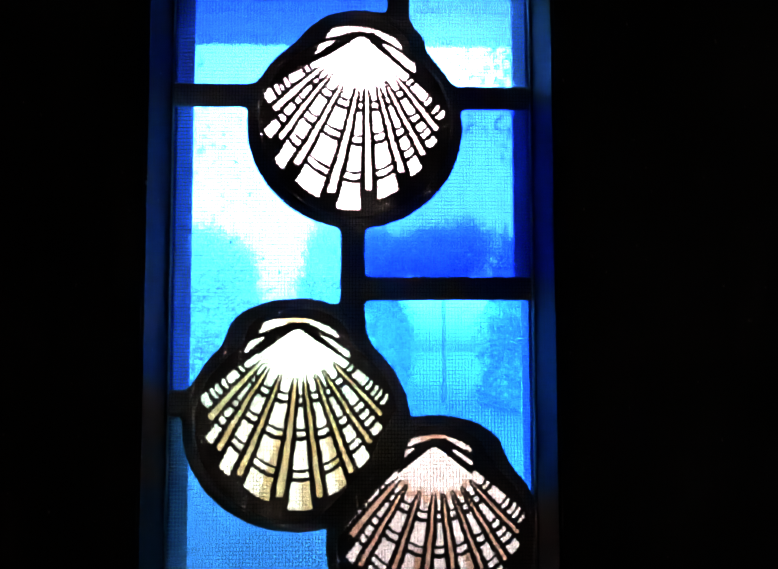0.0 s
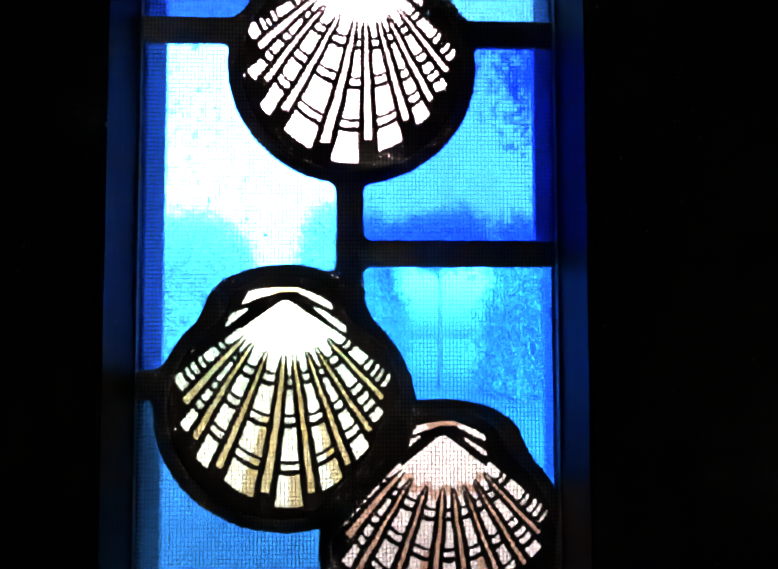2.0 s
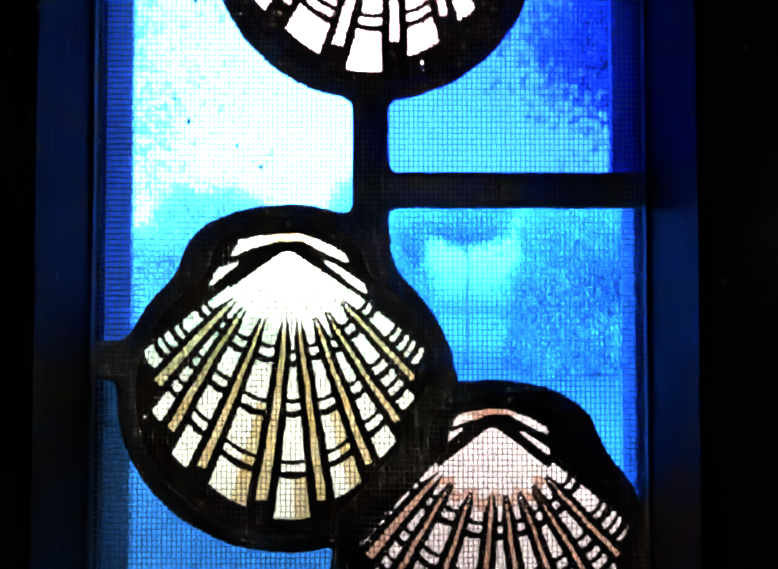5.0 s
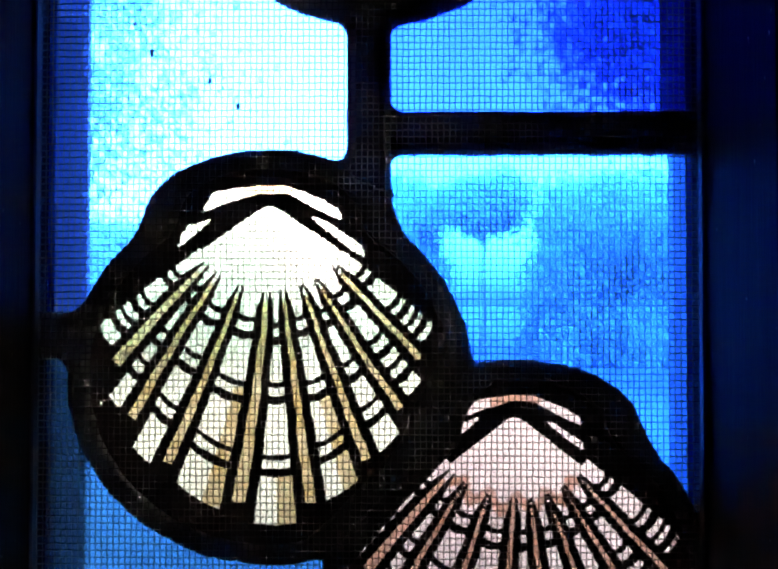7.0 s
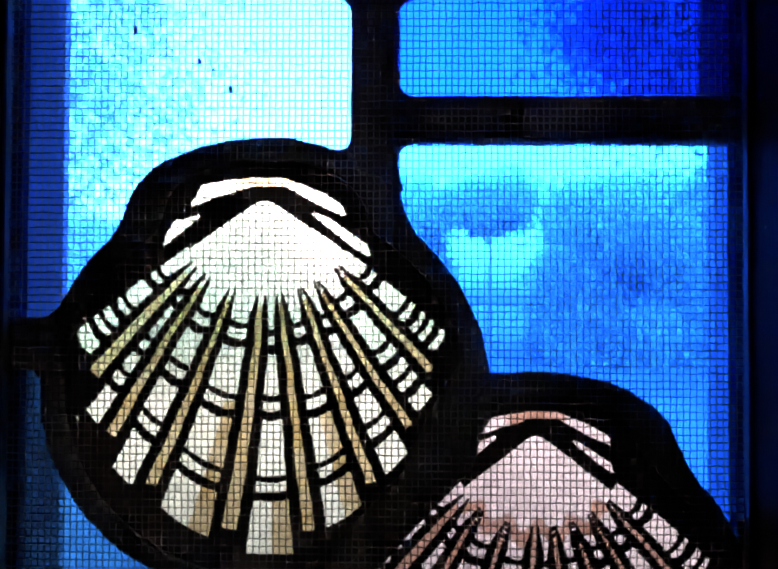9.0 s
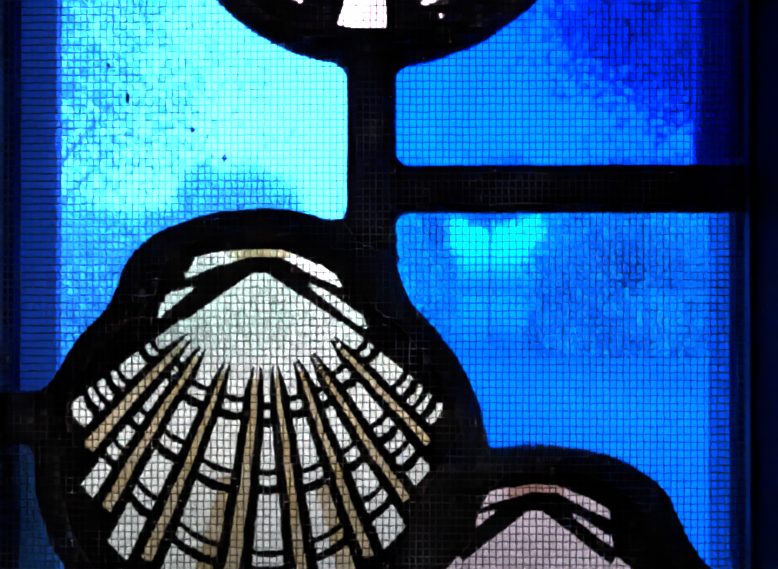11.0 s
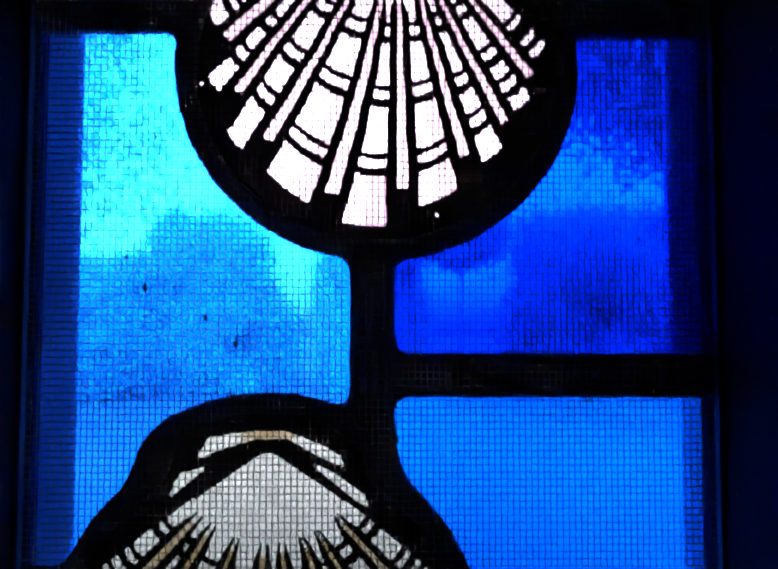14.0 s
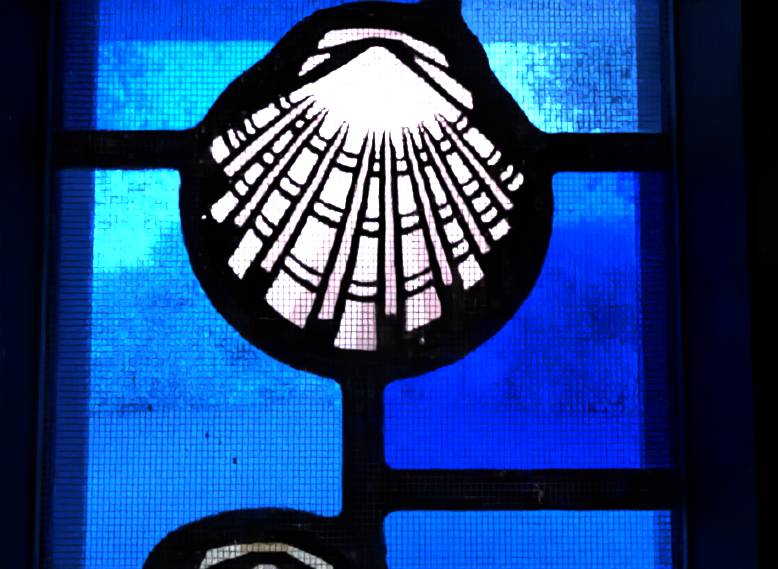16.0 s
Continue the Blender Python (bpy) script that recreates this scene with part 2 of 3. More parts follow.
def wobble(x, z, size, seed):
    """Gentle unevenness of handwork."""
    s = seed * 1.7
    return size * (np.sin(x / 3.1 + z / 5.3 + s) + np.sin(x / 1.3 - z / 1.9 + 2 * s) * 0.6 + np.sin(z / 2.3 - x / 7.0 + 3 * s) * 0.8 + np.sin(x * 2.1 + z * 0.7) * np.sin(z * 1.9 - x * 0.5 + s) * 0.5) / 2


def local(x, z, k, turn):
    ax, az = SHELLS[k][:2]
    c, s = math.cos(radians(turn)), math.sin(radians(turn))
    return c * (x - ax) + s * (z - az), -s * (x - ax) + c * (z - az)


def outline(x, z, k):
    """A disc with a cap over the hinge."""
    u, v = local(x, z, k, SHELLS[k][3])
    du, dv, rx, rz, cu, wide, tall = ROUND[k]
    disc = (np.hypot((u - du) / rx, (v - dv) / rz) - 1) * (rx + rz) / 2
    e = np.hypot((u - cu) / wide, (v + 5.0) / tall)
    cap = (e - 1) * 24.0
    return smooth_min(disc, cap, 6.0) + wobble(x, z, 0.25, k)


def roundel(x, z, k):
    d = outline(x, z, k)
    if k == 1:
        d = np.maximum(d, (d - outline(x, z, 2)) / 2)
    if k == 2:
        d = np.maximum(d, (d - outline(x, z, 1)) / 2)
    return d


def came_field(x, z, k):
    x0, x1, z0, z1 = CAMES[k]
    w = wobble(x, z, 0.12, k + 5)
    return np.maximum(np.maximum(x0 - x, x - x1), np.maximum(z0 - z, z - z1)) + w


def network(x, z):
    d = outline(x, z, 0)
    for k in (1, 2):
        d = smooth_min(d, outline(x, z, k), 2.0)
    for k in range(len(CAMES)):
        d = smooth_min(d, came_field(x, z, k), 5.0)
    return d


RING = 6.5


def lead_field(x, z):
    d = network(x, z)
    for k in range(3):
        d = np.maximum(d, -(roundel(x, z, k) + RING))
    return d


def owner(x, z):
    """Which length of lead a spot belongs to: 0 to 2 the rings, then the bars."""
    fields = [outline(x, z, k) for k in range(3)] + [came_field(x, z, k) + 0.01 for k in range(len(CAMES))]
    return np.argmin(np.stack(fields), 0)


# the scallop's drawing: a fan of narrow and wide ribs round a point near its apex, each shell by a hand of its own
UNIT = 0.1478
FAN = [(1.8, -1.1), (0.6, 0.6), (0.7, 1.7)]
RIBS = [  # bearing at the hinge, bearing at the rim, reach, half width in degrees
    [(-53.4, -50.3, 66.9, 1.75), (-41.9, -38.9, 76.4, 1.2), (-25.3, -27.7, 83.8, 1.35), (-8.3, -12.1, 92.3, 1.55),
     (1.8, 1.4, 88.9, 1.35), (14.1, 14.9, 81.6, 1.2), (24.1, 26.0, 76.2, 1.15), (37.1, 37.4, 68.0, 1.2)],
    [(-50.3, -48.3, 70.0, 1.7), (-40.0, -37.2, 80.2, 1.25), (-24.0, -26.0, 87.5, 1.2), (-7.4, -10.6, 94.2, 1.6),
     (3.0, 3.0, 94.6, 1.2), (15.3, 15.7, 85.6, 1.1), (25.0, 27.4, 76.0, 1.05), (39.3, 38.7, 67.4, 1.15)],
    [(-49.8, -47.4, 68.5, 1.7), (-38.6, -36.6, 78.5, 1.1), (-22.6, -23.6, 85.0, 1.1), (-6.6, -10.4, 92.0, 1.2),
     (3.3, 2.9, 92.0, 1.1), (14.3, 15.7, 84.0, 0.95), (25.4, 26.2, 75.0, 0.95), (36.8, 37.8, 67.5, 1.0)],
]
WIDE_END = [67.0, 79.6, 89.2, 95.0, 100.6, 92.8, 84.0, 73.8, 64.3]
PAIRS = [  # the radii of the paired cross strokes in each wide rib
    (38.6, 52.0, 59.6), (38.4, 54.2, 66.4), (39.6, 56.4, 72.8), (40.6, 59.3, 79.5), (40.9, 60.2, 82.2),
    (40.6, 59.8, 78.8), (39.7, 58.8, 72.8), (38.9, 56.1, 66.0), (37.2, 52.2, 59.4)]
EDGES = [(-62.2, 47.6), (-60.2, 49.6), (-60.0, 48.6)]
SLOPES = [(0.64, 0.86), (0.585, 0.80), (0.655, 0.93)]
START = 28.2


def polygon_field(u, v, corners):
    d = np.full(u.shape, 1e9)
    odd = np.zeros(u.shape, bool)
    for (ax, az), (bx, bz) in zip(corners, corners[1:] + corners[:1]):
        ex, ez = bx - ax, bz - az
        t = np.clip(((u - ax) * ex + (v - az) * ez) / (ex * ex + ez * ez), 0, 1)
        d = np.minimum(d, np.hypot(u - ax - t * ex, v - az - t * ez))
        if ez:
            odd ^= ((az > v) != (bz > v)) & (u < ax + (v - az) / ez * ex)
    return np.where(odd, -d, d)


def fan(u, v, k):
    du, dv = u - FAN[k][0], v - FAN[k][1]
    return np.hypot(du, dv), np.degrees(np.arctan2(du, -dv))


def bearing(r, rib):
    return rib[0] + (rib[1] - rib[0]) * np.clip((r - 27.0) / (rib[2] - 27.0), 0, 1.1)


def stroke(r):
    """The brush stroke beside a rib, in degrees: it starts as a point and broadens."""
    return np.degrees((1.9 * np.clip((r - START + 1.5) / 9.0, 0, 1) + 0.95 * np.clip((r - 37.0) / 45.0, 0, 1)) / np.maximum(r, 5.0))


def narrow_field(u, v, k):
    r, a = fan(u, v, k)
    d = np.full(u.shape, 1e9)
    for rib in RIBS[k]:
        side = np.abs(a - bearing(r, rib)) - rib[3] * 0.86
        d = np.minimum(d, np.maximum(side * r * 0.01745, np.maximum(r - rib[2], START * 0.97 - r)))
    return d


def wide_field(u, v, k):
    r, a = fan(u, v, k)
    d = np.full(u.shape, 1e9)
    for n, end in enumerate(WIDE_END):
        lo = bearing(r, RIBS[k][n - 1]) + RIBS[k][n - 1][3] + stroke(r) if n else EDGES[k][0] + 0.06 * (r - 40)
        hi = bearing(r, RIBS[k][n]) - RIBS[k][n][3] - stroke(r) if n < 8 else EDGES[k][1] - 0.06 * (r - 40)
        mid, half = (lo + hi) / 2, np.maximum((hi - lo) / 2, 0.5)
        lean = (0.0 if n == 4 else 0.5 if n < 4 else -0.55) * np.clip((r - 44) / 46, 0, 1) * (1.0 if n in (2, 3, 5, 6) else 0.6)
        q = r - lean * (a - mid)
        round_off = 0.7 * ((a - mid) / half) ** 2 if n in (0, 8) else 0.25 * ((a - mid) / half) ** 2
        cell = np.maximum(np.maximum(lo - a, a - hi) * r * 0.01745, np.maximum(q - end + round_off, START * 0.95 - r))
        sag = 0.45 * ((a - mid) / half) ** 2
        spread = 1.85 if n in (0, 8) else 2.35
        for j, c in enumerate(PAIRS[n]):
            c = c + 0.5 * math.sin(3.1 * n + 2.3 * j + 1.9 * k)
            for way, wide in ((-1, 0.78), (1, 1.2)):
                bar = np.abs(q + sag - c - way * spread) - wide - 0.12 * np.sin(a * 0.8 + n)
                cell = np.maximum(cell, -bar)
        d = np.minimum(d, cell)
    return d


def umbo_field(u, v, k):
    r, a = fan(u, v, k)
    left, right = SLOPES[k]
    top = smooth_min(-(v - u * left) / math.hypot(1, left), -(v + u * right) / math.hypot(1, right), 4.0)
    return np.maximum(-top, r - START)


EAR_TOP = [(-141, -14), (-112, 26), (-60, 31), (-13, 33), (43, 27), (120, -9), (148, -30), (159, -57), (98, -22), (46, 11), (-13, 17), (-80, 3)]
EAR_LEFT = [(-180, -78), (-170, -52), (-156, -34), (-99, -22), (-128, -42)]
EAR_RIGHT = [(70, -27), (131, -58), (203, -114), (208, -151), (180, -133), (120, -79)]
EARS = [  # size and shift of the top ear, then of the side ears
    ((1.0, 0, 0), (1.0, 0, 0), (1.0, 0, 0)),
    ((1.0, -6, 5), (1.08, -8, 2), (0.97, -6, 8)),
    ((0.86, 3, 9), (0.98, 32, 20), (0.74, -12, 16)),
]


def ear(corners, size, du, dv):
    return [((p * size + du) * UNIT, (q * size + dv) * UNIT) for p, q in corners]


CHIPS = [(-57.0, -58.0, 0.5), (-50.0, -66.5, 0.4), (-42.0, -83.0, 0.45), (14.5, -98.0, 0.6), (16.5, -96.5, 0.4), (-38.0, -25.0, 0.3), (-54.5, -62.0, 0.3), (22.0, -93.0, 0.3)]


def clear_field(x, z, k):
    """Where a shell's glass is left free of paint."""
    u, v = local(x, z, k, SHELLS[k][2])
    wob = wobble(u, v, 0.16, k)
    u2, v2 = u + wobble(v, u, 0.22, k + 3), v + wob
    d = (0.12, 0.06, 0.10)[k] + np.minimum(np.minimum(narrow_field(u2, v2, k), wide_field(u2, v2, k)), umbo_field(u2, v2, k))
    for corners, (size, du, dv) in zip((EAR_TOP, EAR_LEFT, EAR_RIGHT), EARS[k]):
        d = np.minimum(d, polygon_field(u2, v2, ear(corners, size, du, dv)) + (0.55 if k and corners is EAR_RIGHT else 0.0))
    for n, (cu, cv, cr) in enumerate(CHIPS):
        if (n + k) % 3 or k == 0:
            d = np.minimum(d, np.hypot(u - cu, (v - cv) * 0.8) - cr * 0.8)
    return d


def stain_field(x, z, k):
    u, v = local(x, z, k, SHELLS[k][2])
    r, a = fan(u, v, k)
    d = np.maximum(narrow_field(u, v, k) - 0.5, START * 1.12 - r)
    d = np.minimum(d, np.maximum(np.abs(u - 0.5) - 8.0, np.abs(v - 4.0) - 2.0))
    if k == 2:  # a blush where the ribs begin
        d = np.minimum(d, np.maximum(np.abs(r - 30.0 - 2.0 * np.sin(a * 0.35)) - 2.2, (np.abs(a + 5.0) - 42.0) * 0.5))
    for n, low in ((3, 0.62), (4, 0.84), (5, 0.66)):
        hi = bearing(r, RIBS[k][n]) - RIBS[k][n][3] - 0.8
        band = np.maximum(np.maximum(hi - 4.4 - a, a - hi) * r * 0.01745, np.maximum(low * WIDE_END[n] - r, r - WIDE_END[n] - 1.5))
        d = np.minimum(d, band)
    return d


# ---------------------------------------------------------------- the leaded panel
panel = thing("stained_glass_panel", label="leaded stained glass panel with scallop shells on blue glass", category="stained glass")


def flat(y):
    return lambda d: np.full(d.shape, y)


def lead_round(top, rim):
    return lambda d: -(rim + (top - rim) * np.sqrt(np.clip(1 - (1 - np.clip(d / 3.2, 0, 1)) ** 2, 0, 1)))


PANES = [  # name, x0, x1, z0, z1, glass, words
    (LEFT - 3, 19.8, 118.0, HIGH, AZURE, "azure glass pane"),
    (19.8, RIGHT + 3, 117.5, HIGH, BLUE_TOP, "sky blue glass pane"),
    (LEFT - 3, -6.3, -55.5, 118.0, BLUE, "bright sky blue glass pane"),
    (-6.3, RIGHT + 3, 7.9, 117.5, COBALT, "deep cobalt blue glass pane"),
    (-6.3, RIGHT + 3, -135.0, 7.9, CLEAR_BLUE, "bright sky blue glass pane"),
    (LEFT - 3, 38.5, LOW, -55.5, STEEL, "steel blue glass pane"),
    (38.5, RIGHT + 3, LOW, -135.0, STEEL, "steel blue glass pane"),
]
for x0, x1, z0, z1, glass, words in PANES:
    def pane_field(x, z, x0=x0, x1=x1, z0=z0, z1=z1):
        rect = np.maximum(np.maximum(x0 - x, x - x1), np.maximum(z0 - z, z - z1))
        if words.startswith("steel"):
            rect = np.maximum(rect, (x - 1.0) * 0.65 + (z + 100.5) * 0.76)
        return np.maximum(rect, -(network(x, z) + 3.0))
    mesh = sheet("pane", pane_field, (x0 - 2, x1 + 2, z0 - 2, z1 + 2), 1.5, flat(0.0), flat(3.0))
    part("pane", mesh, glass, panel, words)

LEAD_WORDS = "dull grey lead came"
for k in range(3 + len(CAMES)):
    if k < 3:
        ax, az = SHELLS[k][:2]
        bounds = (max(ax - 78, LEFT - 6), min(ax + 78, RIGHT + 6), az - 132, az + 30)
    else:
        c = CAMES[k - 3]
        bounds = (max(c[0] - 12, LEFT - 6), min(c[1] + 12, RIGHT + 6), max(c[2] - 14, LOW - 4), min(c[3] + 14, HIGH + 4))
    mesh = sheet("lead_came", lead_field, bounds, 0.8, lead_round(2.6, 0.6), lambda d: 3.4 + 0 * d, lambda x, z, k=k: owner(x, z) == k, True)
    part("lead_came", mesh, LEAD, panel, LEAD_WORDS)

for k, (glass, stain, words) in enumerate([
        (SHELL_WHITE, STAIN_PALE, "rose-white glass roundel painted with a scallop shell"),
        (SHELL_CREAM, STAIN_GOLD, "cream glass roundel painted with a gold-ribbed scallop shell"),
        (SHELL_PINK, STAIN_PEACH, "pink glass roundel painted with a peach-ribbed scallop shell")]):
    ax, az = SHELLS[k][:2]
    area = (ax - 70, ax + 70, az - 122, az + 24)
    mesh = sheet("shell_roundel", lambda x, z, k=k: np.maximum(roundel(x, z, k) + 3.0, x - RIGHT - 2), area, 1.5, flat(0.05), flat(3.0))
    shell = part("shell_roundel", mesh, glass, panel, words)
    mesh = sheet("painted_drawing", lambda x, z, k=k: np.maximum(np.maximum(roundel(x, z, k) + RING - 2.0, x - RIGHT - 2), -clear_field(x, z, k)), area, 0.4, flat(-0.25))
    part("painted_drawing", mesh, PAINT, shell, "dark brown fired paint lines")
    mesh = sheet("stain", lambda x, z, k=k: np.maximum(stain_field(x, z, k), x - RIGHT), area, 0.6, flat(-0.12))
    part("stain", mesh, stain, shell, "translucent stain on the narrow ribs")



def speck_mesh(x, z, w, h, seed):
    """A crumb of dirt on the glass."""
    rng = random.Random(seed)
    bm = bmesh.new()
    bmesh.ops.create_icosphere(bm, subdivisions=1, radius=0.0005, matrix=Matrix.LocRotScale((x / 1000, 0.0032, 1.5 + z / 1000), None, (w, 0.5, h)))
    for v in bm.verts:
        v.co += Vector((rng.uniform(-1, 1), 0, rng.uniform(-1, 1))) * 0.00016
    return bm


for n, (x, z, w, h) in enumerate([(-75.0, 34.0, 1.7, 3.2), (-47.5, 17.0, 1.8, 2.6), (-56.5, 25.0, 1.9, 2.4), (-52.4, 22.8, 1.0, 1.0), (-80.5, 43.0, 1.5, 1.8), (-72.5, 80.0, 1.7, 1.5), (-63.0, 20.5, 0.9, 0.8), (62.0, 98.0, 1.6, 1.3), (84.0, 100.0, 1.4, 1.4)]):
    part("dirt_speck", speck_mesh(x, z, w, h, n), PAINT, panel, "crumb of dark dirt on the glass")

# ---------------------------------------------------------------- the window's woodwork
W0, W1, Z0, Z1 = LEFT / 1000, RIGHT / 1000, 1.5 + LOW / 1000, 1.5 + HIGH / 1000
window = thing("window_1", label="narrow dark oak window frame round the leaded panel", category="window", kind="structure")
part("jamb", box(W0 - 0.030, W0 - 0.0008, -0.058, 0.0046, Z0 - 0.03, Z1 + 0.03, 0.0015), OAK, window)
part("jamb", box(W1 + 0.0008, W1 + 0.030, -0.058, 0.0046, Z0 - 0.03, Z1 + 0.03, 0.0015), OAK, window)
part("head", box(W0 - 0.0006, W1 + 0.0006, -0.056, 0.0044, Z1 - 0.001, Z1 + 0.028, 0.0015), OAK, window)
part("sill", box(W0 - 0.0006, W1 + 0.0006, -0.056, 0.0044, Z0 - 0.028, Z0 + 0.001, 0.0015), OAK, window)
part("glazing_bead", prism([(W0 - 0.027, 0.005), (W0 + 0.0005, 0.005), (-0.0988, 0.0125), (-0.0988, 0.016), (W0 - 0.027, 0.016)], Z0, Z1), BEAD, window, "milky white glazing bead")
for z0, z1, lip in ((1.508, Z1, 0.0872), (Z0, 1.5078, 0.0915)):
    part("glazing_bead", prism([(W1 + 0.027, 0.005), (W1 - 0.0005, 0.005), (lip, 0.0105), (lip, 0.016), (W1 + 0.027, 0.016)], z0, z1), BEAD, window, "milky white glazing bead")
part("outer_stile", box(W0 - 0.075, W0 - 0.029, 0.0165, 0.060, Z0 - 0.05, Z1 + 0.05, 0.002), WHITE_BOARD, window)
part("outer_stile", box(W1 + 0.029, W1 + 0.075, 0.0165, 0.060, Z0 - 0.05, Z1 + 0.05, 0.002), WHITE_BOARD, window)

screen = thing("insect_screen", label="fine dark insect screen in a bronze frame before the panel", category="screen")
SX0, SX1, SZ0, SZ1, SY = W0 + 0.0006, W1 - 0.0006, Z0 + 0.006, Z1 - 0.006, -0.0085
for x0, x1, z0, z1 in ((W0 - 0.0004, SX0, Z0 + 0.001, Z1 - 0.001), (SX1, W1 + 0.0004, Z0 + 0.001, Z1 - 0.001), (SX0, SX1, Z0 + 0.001, SZ0), (SX0, SX1, SZ1, Z1 - 0.001)):
    part("frame_rail", box(x0, x1, SY - 0.0022, SY + 0.0022, z0, z1, 0.0003), BRONZE, screen)


def woven(x0, x1, z0, z1, y, px, pz, thick):
    """Warp and weft wires that pass over and under one another, a three-sided tube each."""
    rng = np.random.default_rng(7)
    nx, nz = int((x1 - x0) / px), int((z1 - z0) / pz)
    verts, faces, base = [], [], 0
    gx, gz = x0 + (np.arange(nx) + 0.5) * px, z0 + (np.arange(nz) + 0.5) * pz
    for way in (0, 1):
        lines, along = (gx, gz) if way == 0 else (gz, gx)
        n = len(along)
        for i, c in enumerate(lines):
            over = np.where((np.arange(n) + i + way) % 2, 1.0, -1.0) * thick * 0.42
            drift = np.cumsum(rng.normal(0, 0.006, n))
            drift = (drift - np.linspace(0, drift[-1], n)) * 0.0002 + rng.normal(0, 0.00006, n)
            for k in range(3):
                ang = 2.094 * k + 0.5
                a, b = c + drift + math.cos(ang) * thick / 2, y + over + math.sin(ang) * thick / 2
                verts.append(np.stack([a, b, along], 1) if way == 0 else np.stack([along, b, a], 1))
            s = np.arange(n - 1)
            for k in range(3):
                p, q = base + k * n, base + (k + 1) % 3 * n
                faces.append(np.stack([p + s, q + s, q + s + 1, p + s + 1], 1))
            base += 3 * n
    return np.concatenate(verts), np.concatenate(faces)


wv, wf = woven(SX0 - 0.0004, SX1 + 0.0004, SZ0 - 0.001, SZ1 + 0.001, SY, 0.00177, 0.00204, 0.00041)
part("wire_mesh", raw_mesh("wire_mesh", wv, wf), WIRE, screen, "woven dark wire mesh", "stuff")

# ---------------------------------------------------------------- the dark room
def slab(name, *size, mat, label, **kw):
    return tagged(part(name, box(*size), mat), label=label, category=kw.get("category", "wall"), kind="structure")


OX0, OX1, OZ0, OZ1 = W0 - 0.030, W1 + 0.030, Z0 - 0.03, Z1 + 0.03
front = thing("wall_front", label="dark timber wall round the narrow window", category="wall", kind="structure")
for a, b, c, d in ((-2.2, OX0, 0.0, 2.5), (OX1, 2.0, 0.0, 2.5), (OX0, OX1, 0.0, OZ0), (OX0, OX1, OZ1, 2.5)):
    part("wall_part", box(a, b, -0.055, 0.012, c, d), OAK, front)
    if c == 0.0 and d == 2.5:
        part("outer_face", box(a - 0.02 if a < 0 else a + 0.021, b - 0.021 if a < 0 else b, 0.0165, 0.05, c, d), SIDING, front)
slab("wall_back", -2.2, 2.0, -3.6, -3.5, 0.0, 2.5, mat=PLASTER, label="plain plastered room wall")
slab("wall_side", -2.3, -2.2, -3.6, 0.05, 0.0, 2.5, mat=PLASTER, label="plain plastered room wall")
# out of view: a bare 0.2 m hole added to let fill light in
side = thing("wall_side", label="plain plastered room wall with a small added opening for fill light", category="wall", kind="structure")
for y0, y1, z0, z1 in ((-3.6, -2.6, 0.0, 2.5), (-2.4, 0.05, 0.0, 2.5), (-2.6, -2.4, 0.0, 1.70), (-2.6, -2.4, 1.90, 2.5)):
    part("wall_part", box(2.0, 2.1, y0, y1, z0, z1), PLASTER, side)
slab("floor", -2.3, 2.1, -3.6, 0.05, -0.1, 0.0, mat=BOARDS, label="dark wooden floor boards", category="floor")
slab("ceiling", -2.3, 2.1, -3.6, 0.05, 2.5, 2.6, mat=PLASTER, label="plain plastered ceiling", category="ceiling")

# ---------------------------------------------------------------- outside: porch, lawn, trees
porch = thing("porch_roof", label="white boarded porch roof with an edge beam", category="porch roof")
for n in range(14):
    part("board", box(-4.0, 4.0, 0.055 + n * 0.175, 0.055 + n * 0.175 + 0.168, 2.70, 2.72, 0.003), WHITE_BOARD, porch)
part("beam", box(-4.0, 4.0, 2.50, 2.62, 2.62, 2.86, 0.006), WHITE_BOARD, porch)
part("deck", box(-4.1, 4.1, 0.0, 2.9, 2.87, 2.92), SIDING, porch)

bm = bmesh.new()
bmesh.ops.create_grid(bm, x_segments=80, y_segments=80, size=400)
for v in bm.verts:
    v.co.y += 380
    v.co.z = -0.35 + (0.35 * noise.noise(v.co * 0.02) if v.co.y > 8 else 0) * min(1, (v.co.y - 8) / 30 if v.co.y > 8 else 0)
tagged(part("ground", bm, GRASS), label="mown green lawn reaching to the trees", category="lawn", kind="structure")


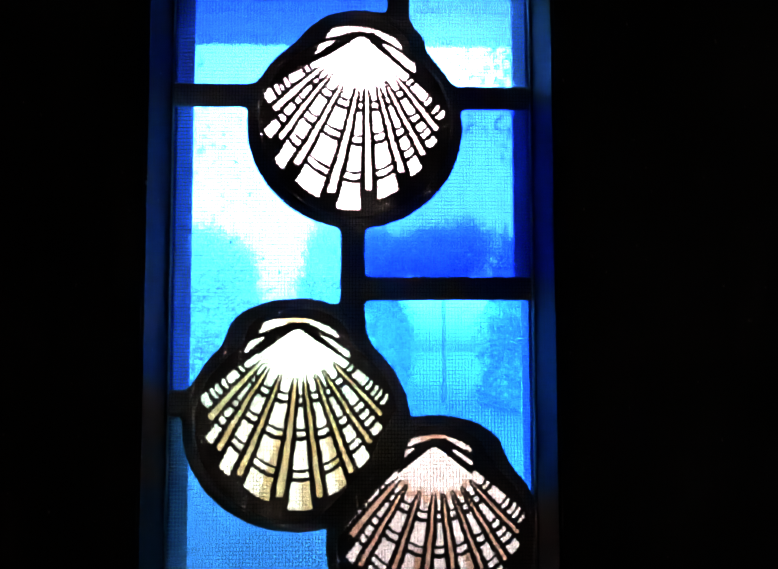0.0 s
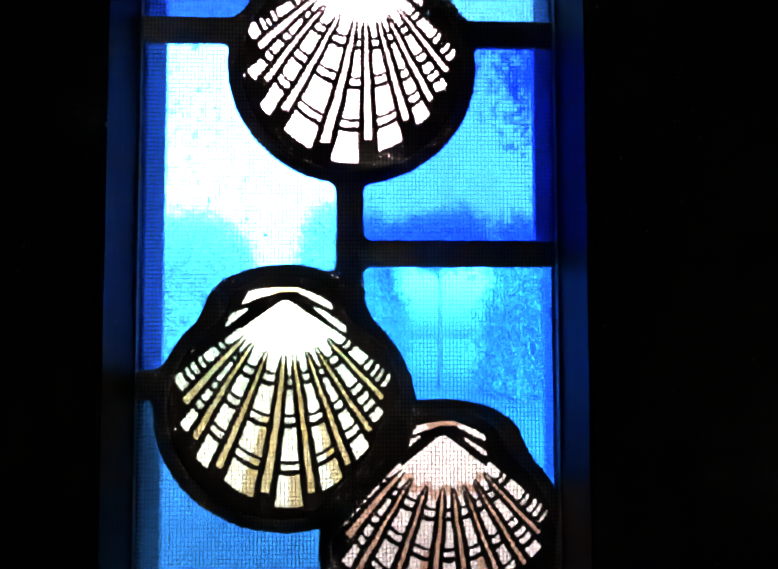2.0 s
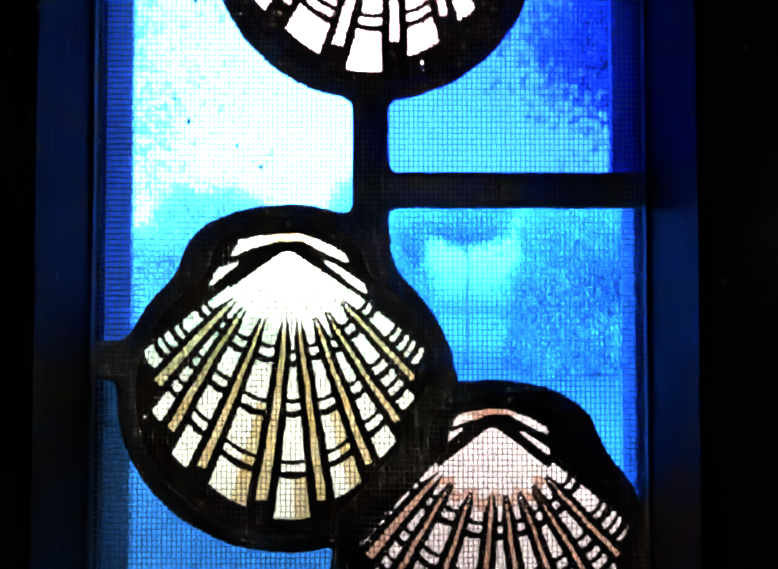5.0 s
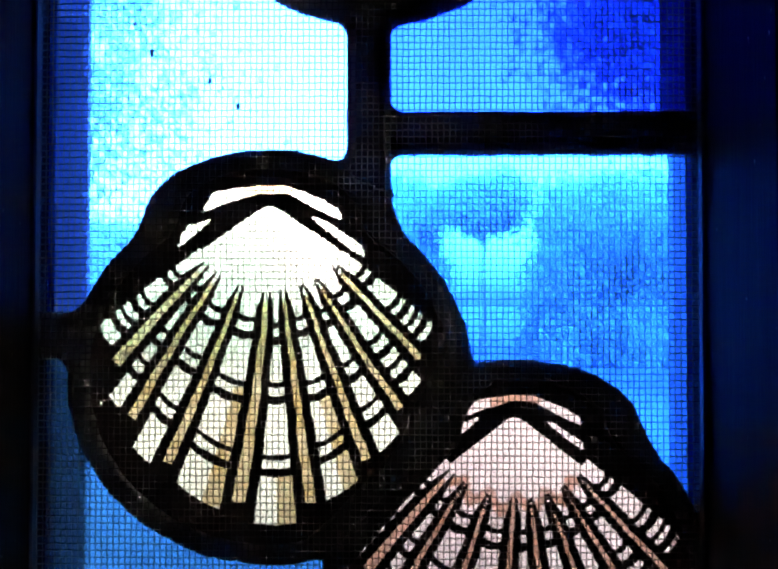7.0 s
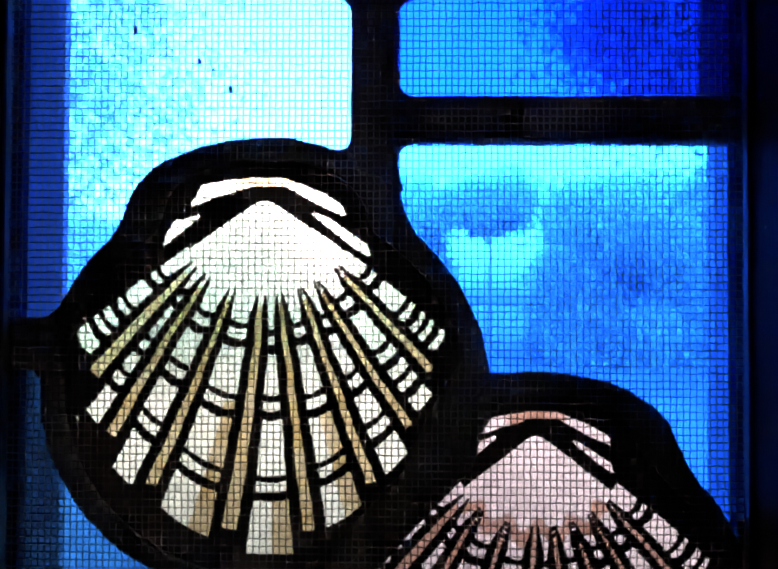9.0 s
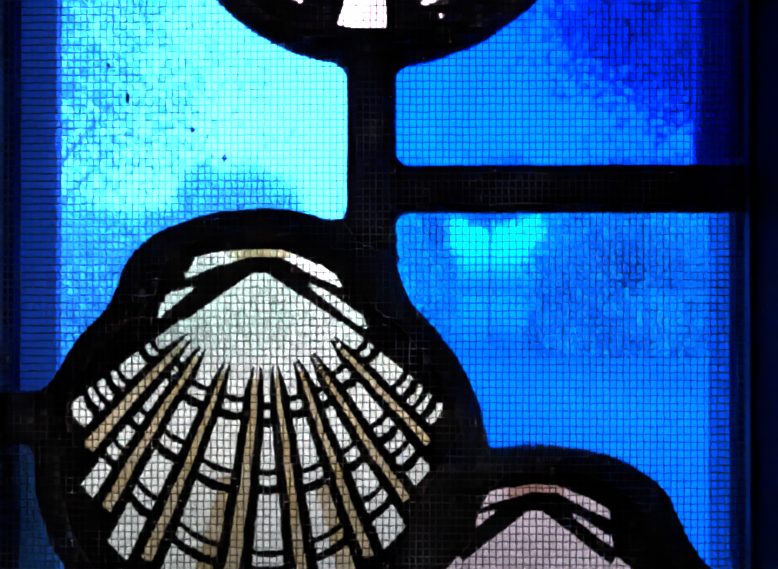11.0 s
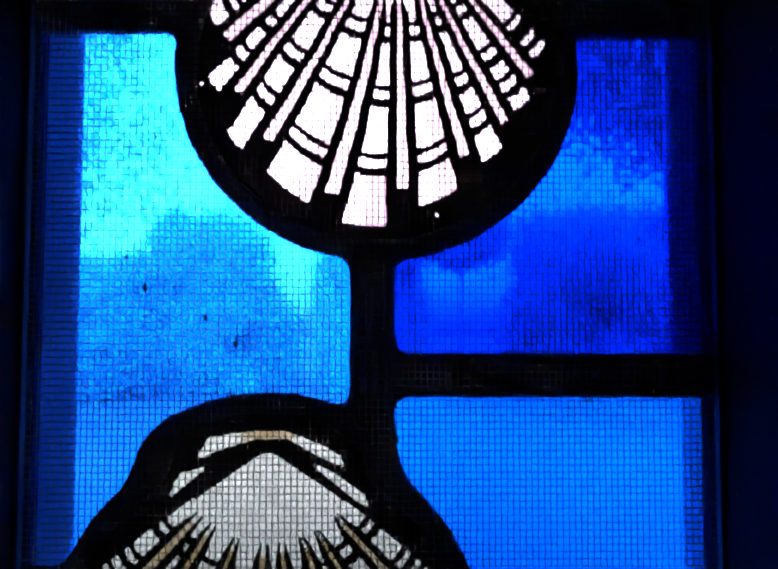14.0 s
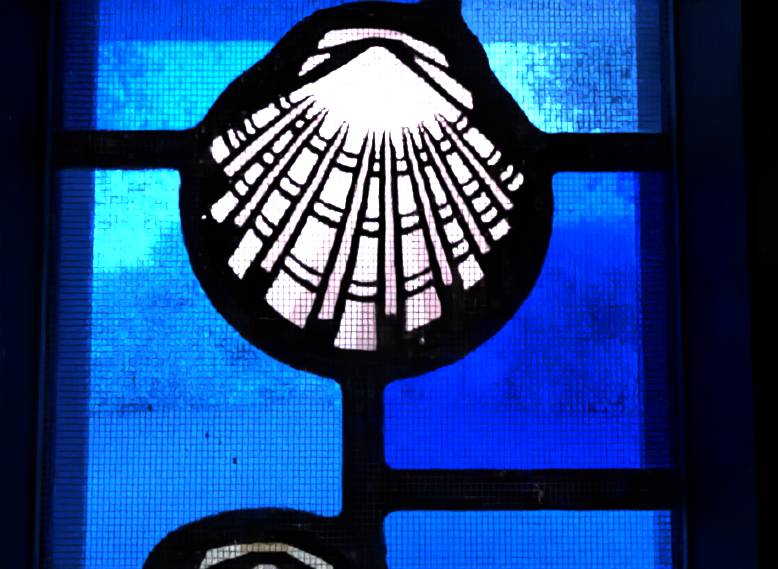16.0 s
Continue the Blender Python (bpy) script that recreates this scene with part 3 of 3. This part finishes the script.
def tree_thing(name, height, spread, bole, leaves, size, seed, mat, words, airy=1.0):
    """A tapered trunk with limbs and a crown of many small leaves in uneven clumps."""
    rng = random.Random(seed)
    ob = thing(name, label=words, category="tree")
    bm = bmesh.new()

    def limb(a, b, ra, rb, sides=7):
        way = (b - a).normalized()
        side = way.orthogonal().normalized()
        other = way.cross(side)
        rings = []
        for s in range(4):
            t = s / 3
            mid = a.lerp(b, t) + Vector((rng.uniform(-1, 1), rng.uniform(-1, 1), 0)) * ra * 0.5 * (0 < s < 3)
            r = ra + (rb - ra) * t
            rings.append([bm.verts.new(mid + (side * math.cos(6.283 * k / sides) + other * math.sin(6.283 * k / sides)) * r) for k in range(sides)])
        for low, top in zip(rings, rings[1:]):
            for k in range(sides):
                bm.faces.new((low[k], low[(k + 1) % sides], top[(k + 1) % sides], top[k]))

    r0 = height * 0.022
    limb(Vector((0, 0, -0.2)), Vector((0.1, 0, height * 0.8)), r0, r0 * 0.25)
    clumps = []
    for n in range(16):
        z = rng.uniform(bole, height * 0.92)
        a = rng.uniform(0, 6.283)
        grow = math.sin(math.pi * min(1, max(0.12, (z - bole * 0.7) / (height * 1.02 - bole * 0.7)))) ** 0.6
        r = spread * grow * rng.uniform(0.45, 1.0)
        tip = Vector((math.cos(a) * r, math.sin(a) * r, z + height * 0.05))
        limb(Vector((0, 0, max(z - height * 0.14, bole * 0.8))), tip, r0 * 0.35, r0 * 0.08, 5)
        clumps.append((tip, spread * rng.uniform(0.28, 0.5)))
    for n in range(8):
        clumps.append((Vector((rng.uniform(-0.5, 0.5) * spread, rng.uniform(-0.5, 0.5) * spread, rng.uniform(max(bole, height * 0.55), height * 0.97))), spread * rng.uniform(0.25, 0.42)))
    for n in range(14 if bole < 0.3 else 0):  # low skirt of foliage
        a = rng.uniform(0, 6.283)
        r = spread * rng.uniform(0.6, 0.95)
        clumps.append((Vector((math.cos(a) * r, math.sin(a) * r, rng.uniform(0.1, 1.6))), spread * rng.uniform(0.25, 0.4)))
    part("trunk", bm, BARK, ob)
    verts, faces = [], []
    for n in range(leaves):
        c, rad = rng.choice(clumps)
        p = c + Vector((rng.gauss(0, 1), rng.gauss(0, 1), rng.gauss(0, 0.75))) * rad * 0.55 * airy
        if p.z < 0.05:
            continue
        a = Vector((rng.gauss(0, 1), rng.gauss(0, 1), rng.gauss(0, 1))).normalized()
        b = a.orthogonal().normalized()
        s = size * rng.uniform(0.6, 1.3)
        i = len(verts)
        verts += [p - a * s, p + b * s * 0.55, p + a * s, p - b * s * 0.55]
        faces.append((i, i + 1, i + 2, i + 3))
    part("crown", raw_mesh("crown", verts, faces), mat, ob)
    return ob


def stand(t, x, y, turn, grow=1.0, slim=1.0):
    t.matrix_basis = pose(x, y, -0.35, 0, 0, turn) @ Matrix.Diagonal((grow * slim, grow * slim, grow, 1))


def polar(az, dist):
    return math.sin(radians(az)) * dist, math.cos(radians(az)) * dist


elm = tree_thing("leafy_tree", 5.6, 2.3, 0.15, 60000, 0.12, 3, LEAF, "dense green tree at the lawn's edge")
oak = tree_thing("leafy_tree", 5.2, 2.7, 0.15, 60000, 0.12, 8, LEAF, "broad green tree at the lawn's edge")
stand(elm, *polar(-12.6, 27), 0, 0.95, 0.72)
stand(oak, *polar(-10.3, 29), 40, 1.02, 0.7)
ROW = [  # which, bearing, distance, turn, size, slimness
    (0, -26, 28, 80, 0.9, 1.0), (1, -21, 26, 10, 0.72, 1.1), (1, -16.5, 30, 200, 0.8, 1.0), (0, -1.5, 27, 130, 1.0, 0.48), (1, 0.9, 31, 77, 1.1, 0.4),
    (0, 12.4, 28, 300, 0.98, 0.85), (1, 15, 26, 150, 0.92, 1.0), (0, 18, 29, 20, 1.0, 1.0), (1, 22, 27, 260, 1.0, 1.0), (0, 27, 30, 33, 1.1, 1.0),
    (1, -32, 30, 120, 1.1, 1.0), (0, 33, 29, 180, 1.0, 1.0),
]
for n, az, dist, turn, grow, slim in ROW:
    t = copy_thing((elm, oak)[n], Matrix())
    stand(t, *polar(az, dist), turn, grow, slim)
    tagged(t, group="trees at the lawn's edge")
for t in (elm, oak):
    tagged(t, group="trees at the lawn's edge")

tall = tree_thing("high_crowned_tree", 5.75, 1.8, 4.55, 16000, 0.11, 14, LEAF, "green tree with a high crown over a bare trunk")
stand(tall, *polar(5.7, 29), 0)
near = tree_thing("shade_tree", 10.0, 2.9, 3.5, 60000, 0.10, 21, LEAF_DARK, "tall dark shade tree on the lawn")
stand(near, *polar(26.2, 13.5), 0)
young = tree_thing("young_tree", 8.5, 2.6, 1.8, 22000, 0.055, 33, LEAF, "tall young tree with thin foliage", 1.25)
stand(young, *polar(-25, 13), 0)
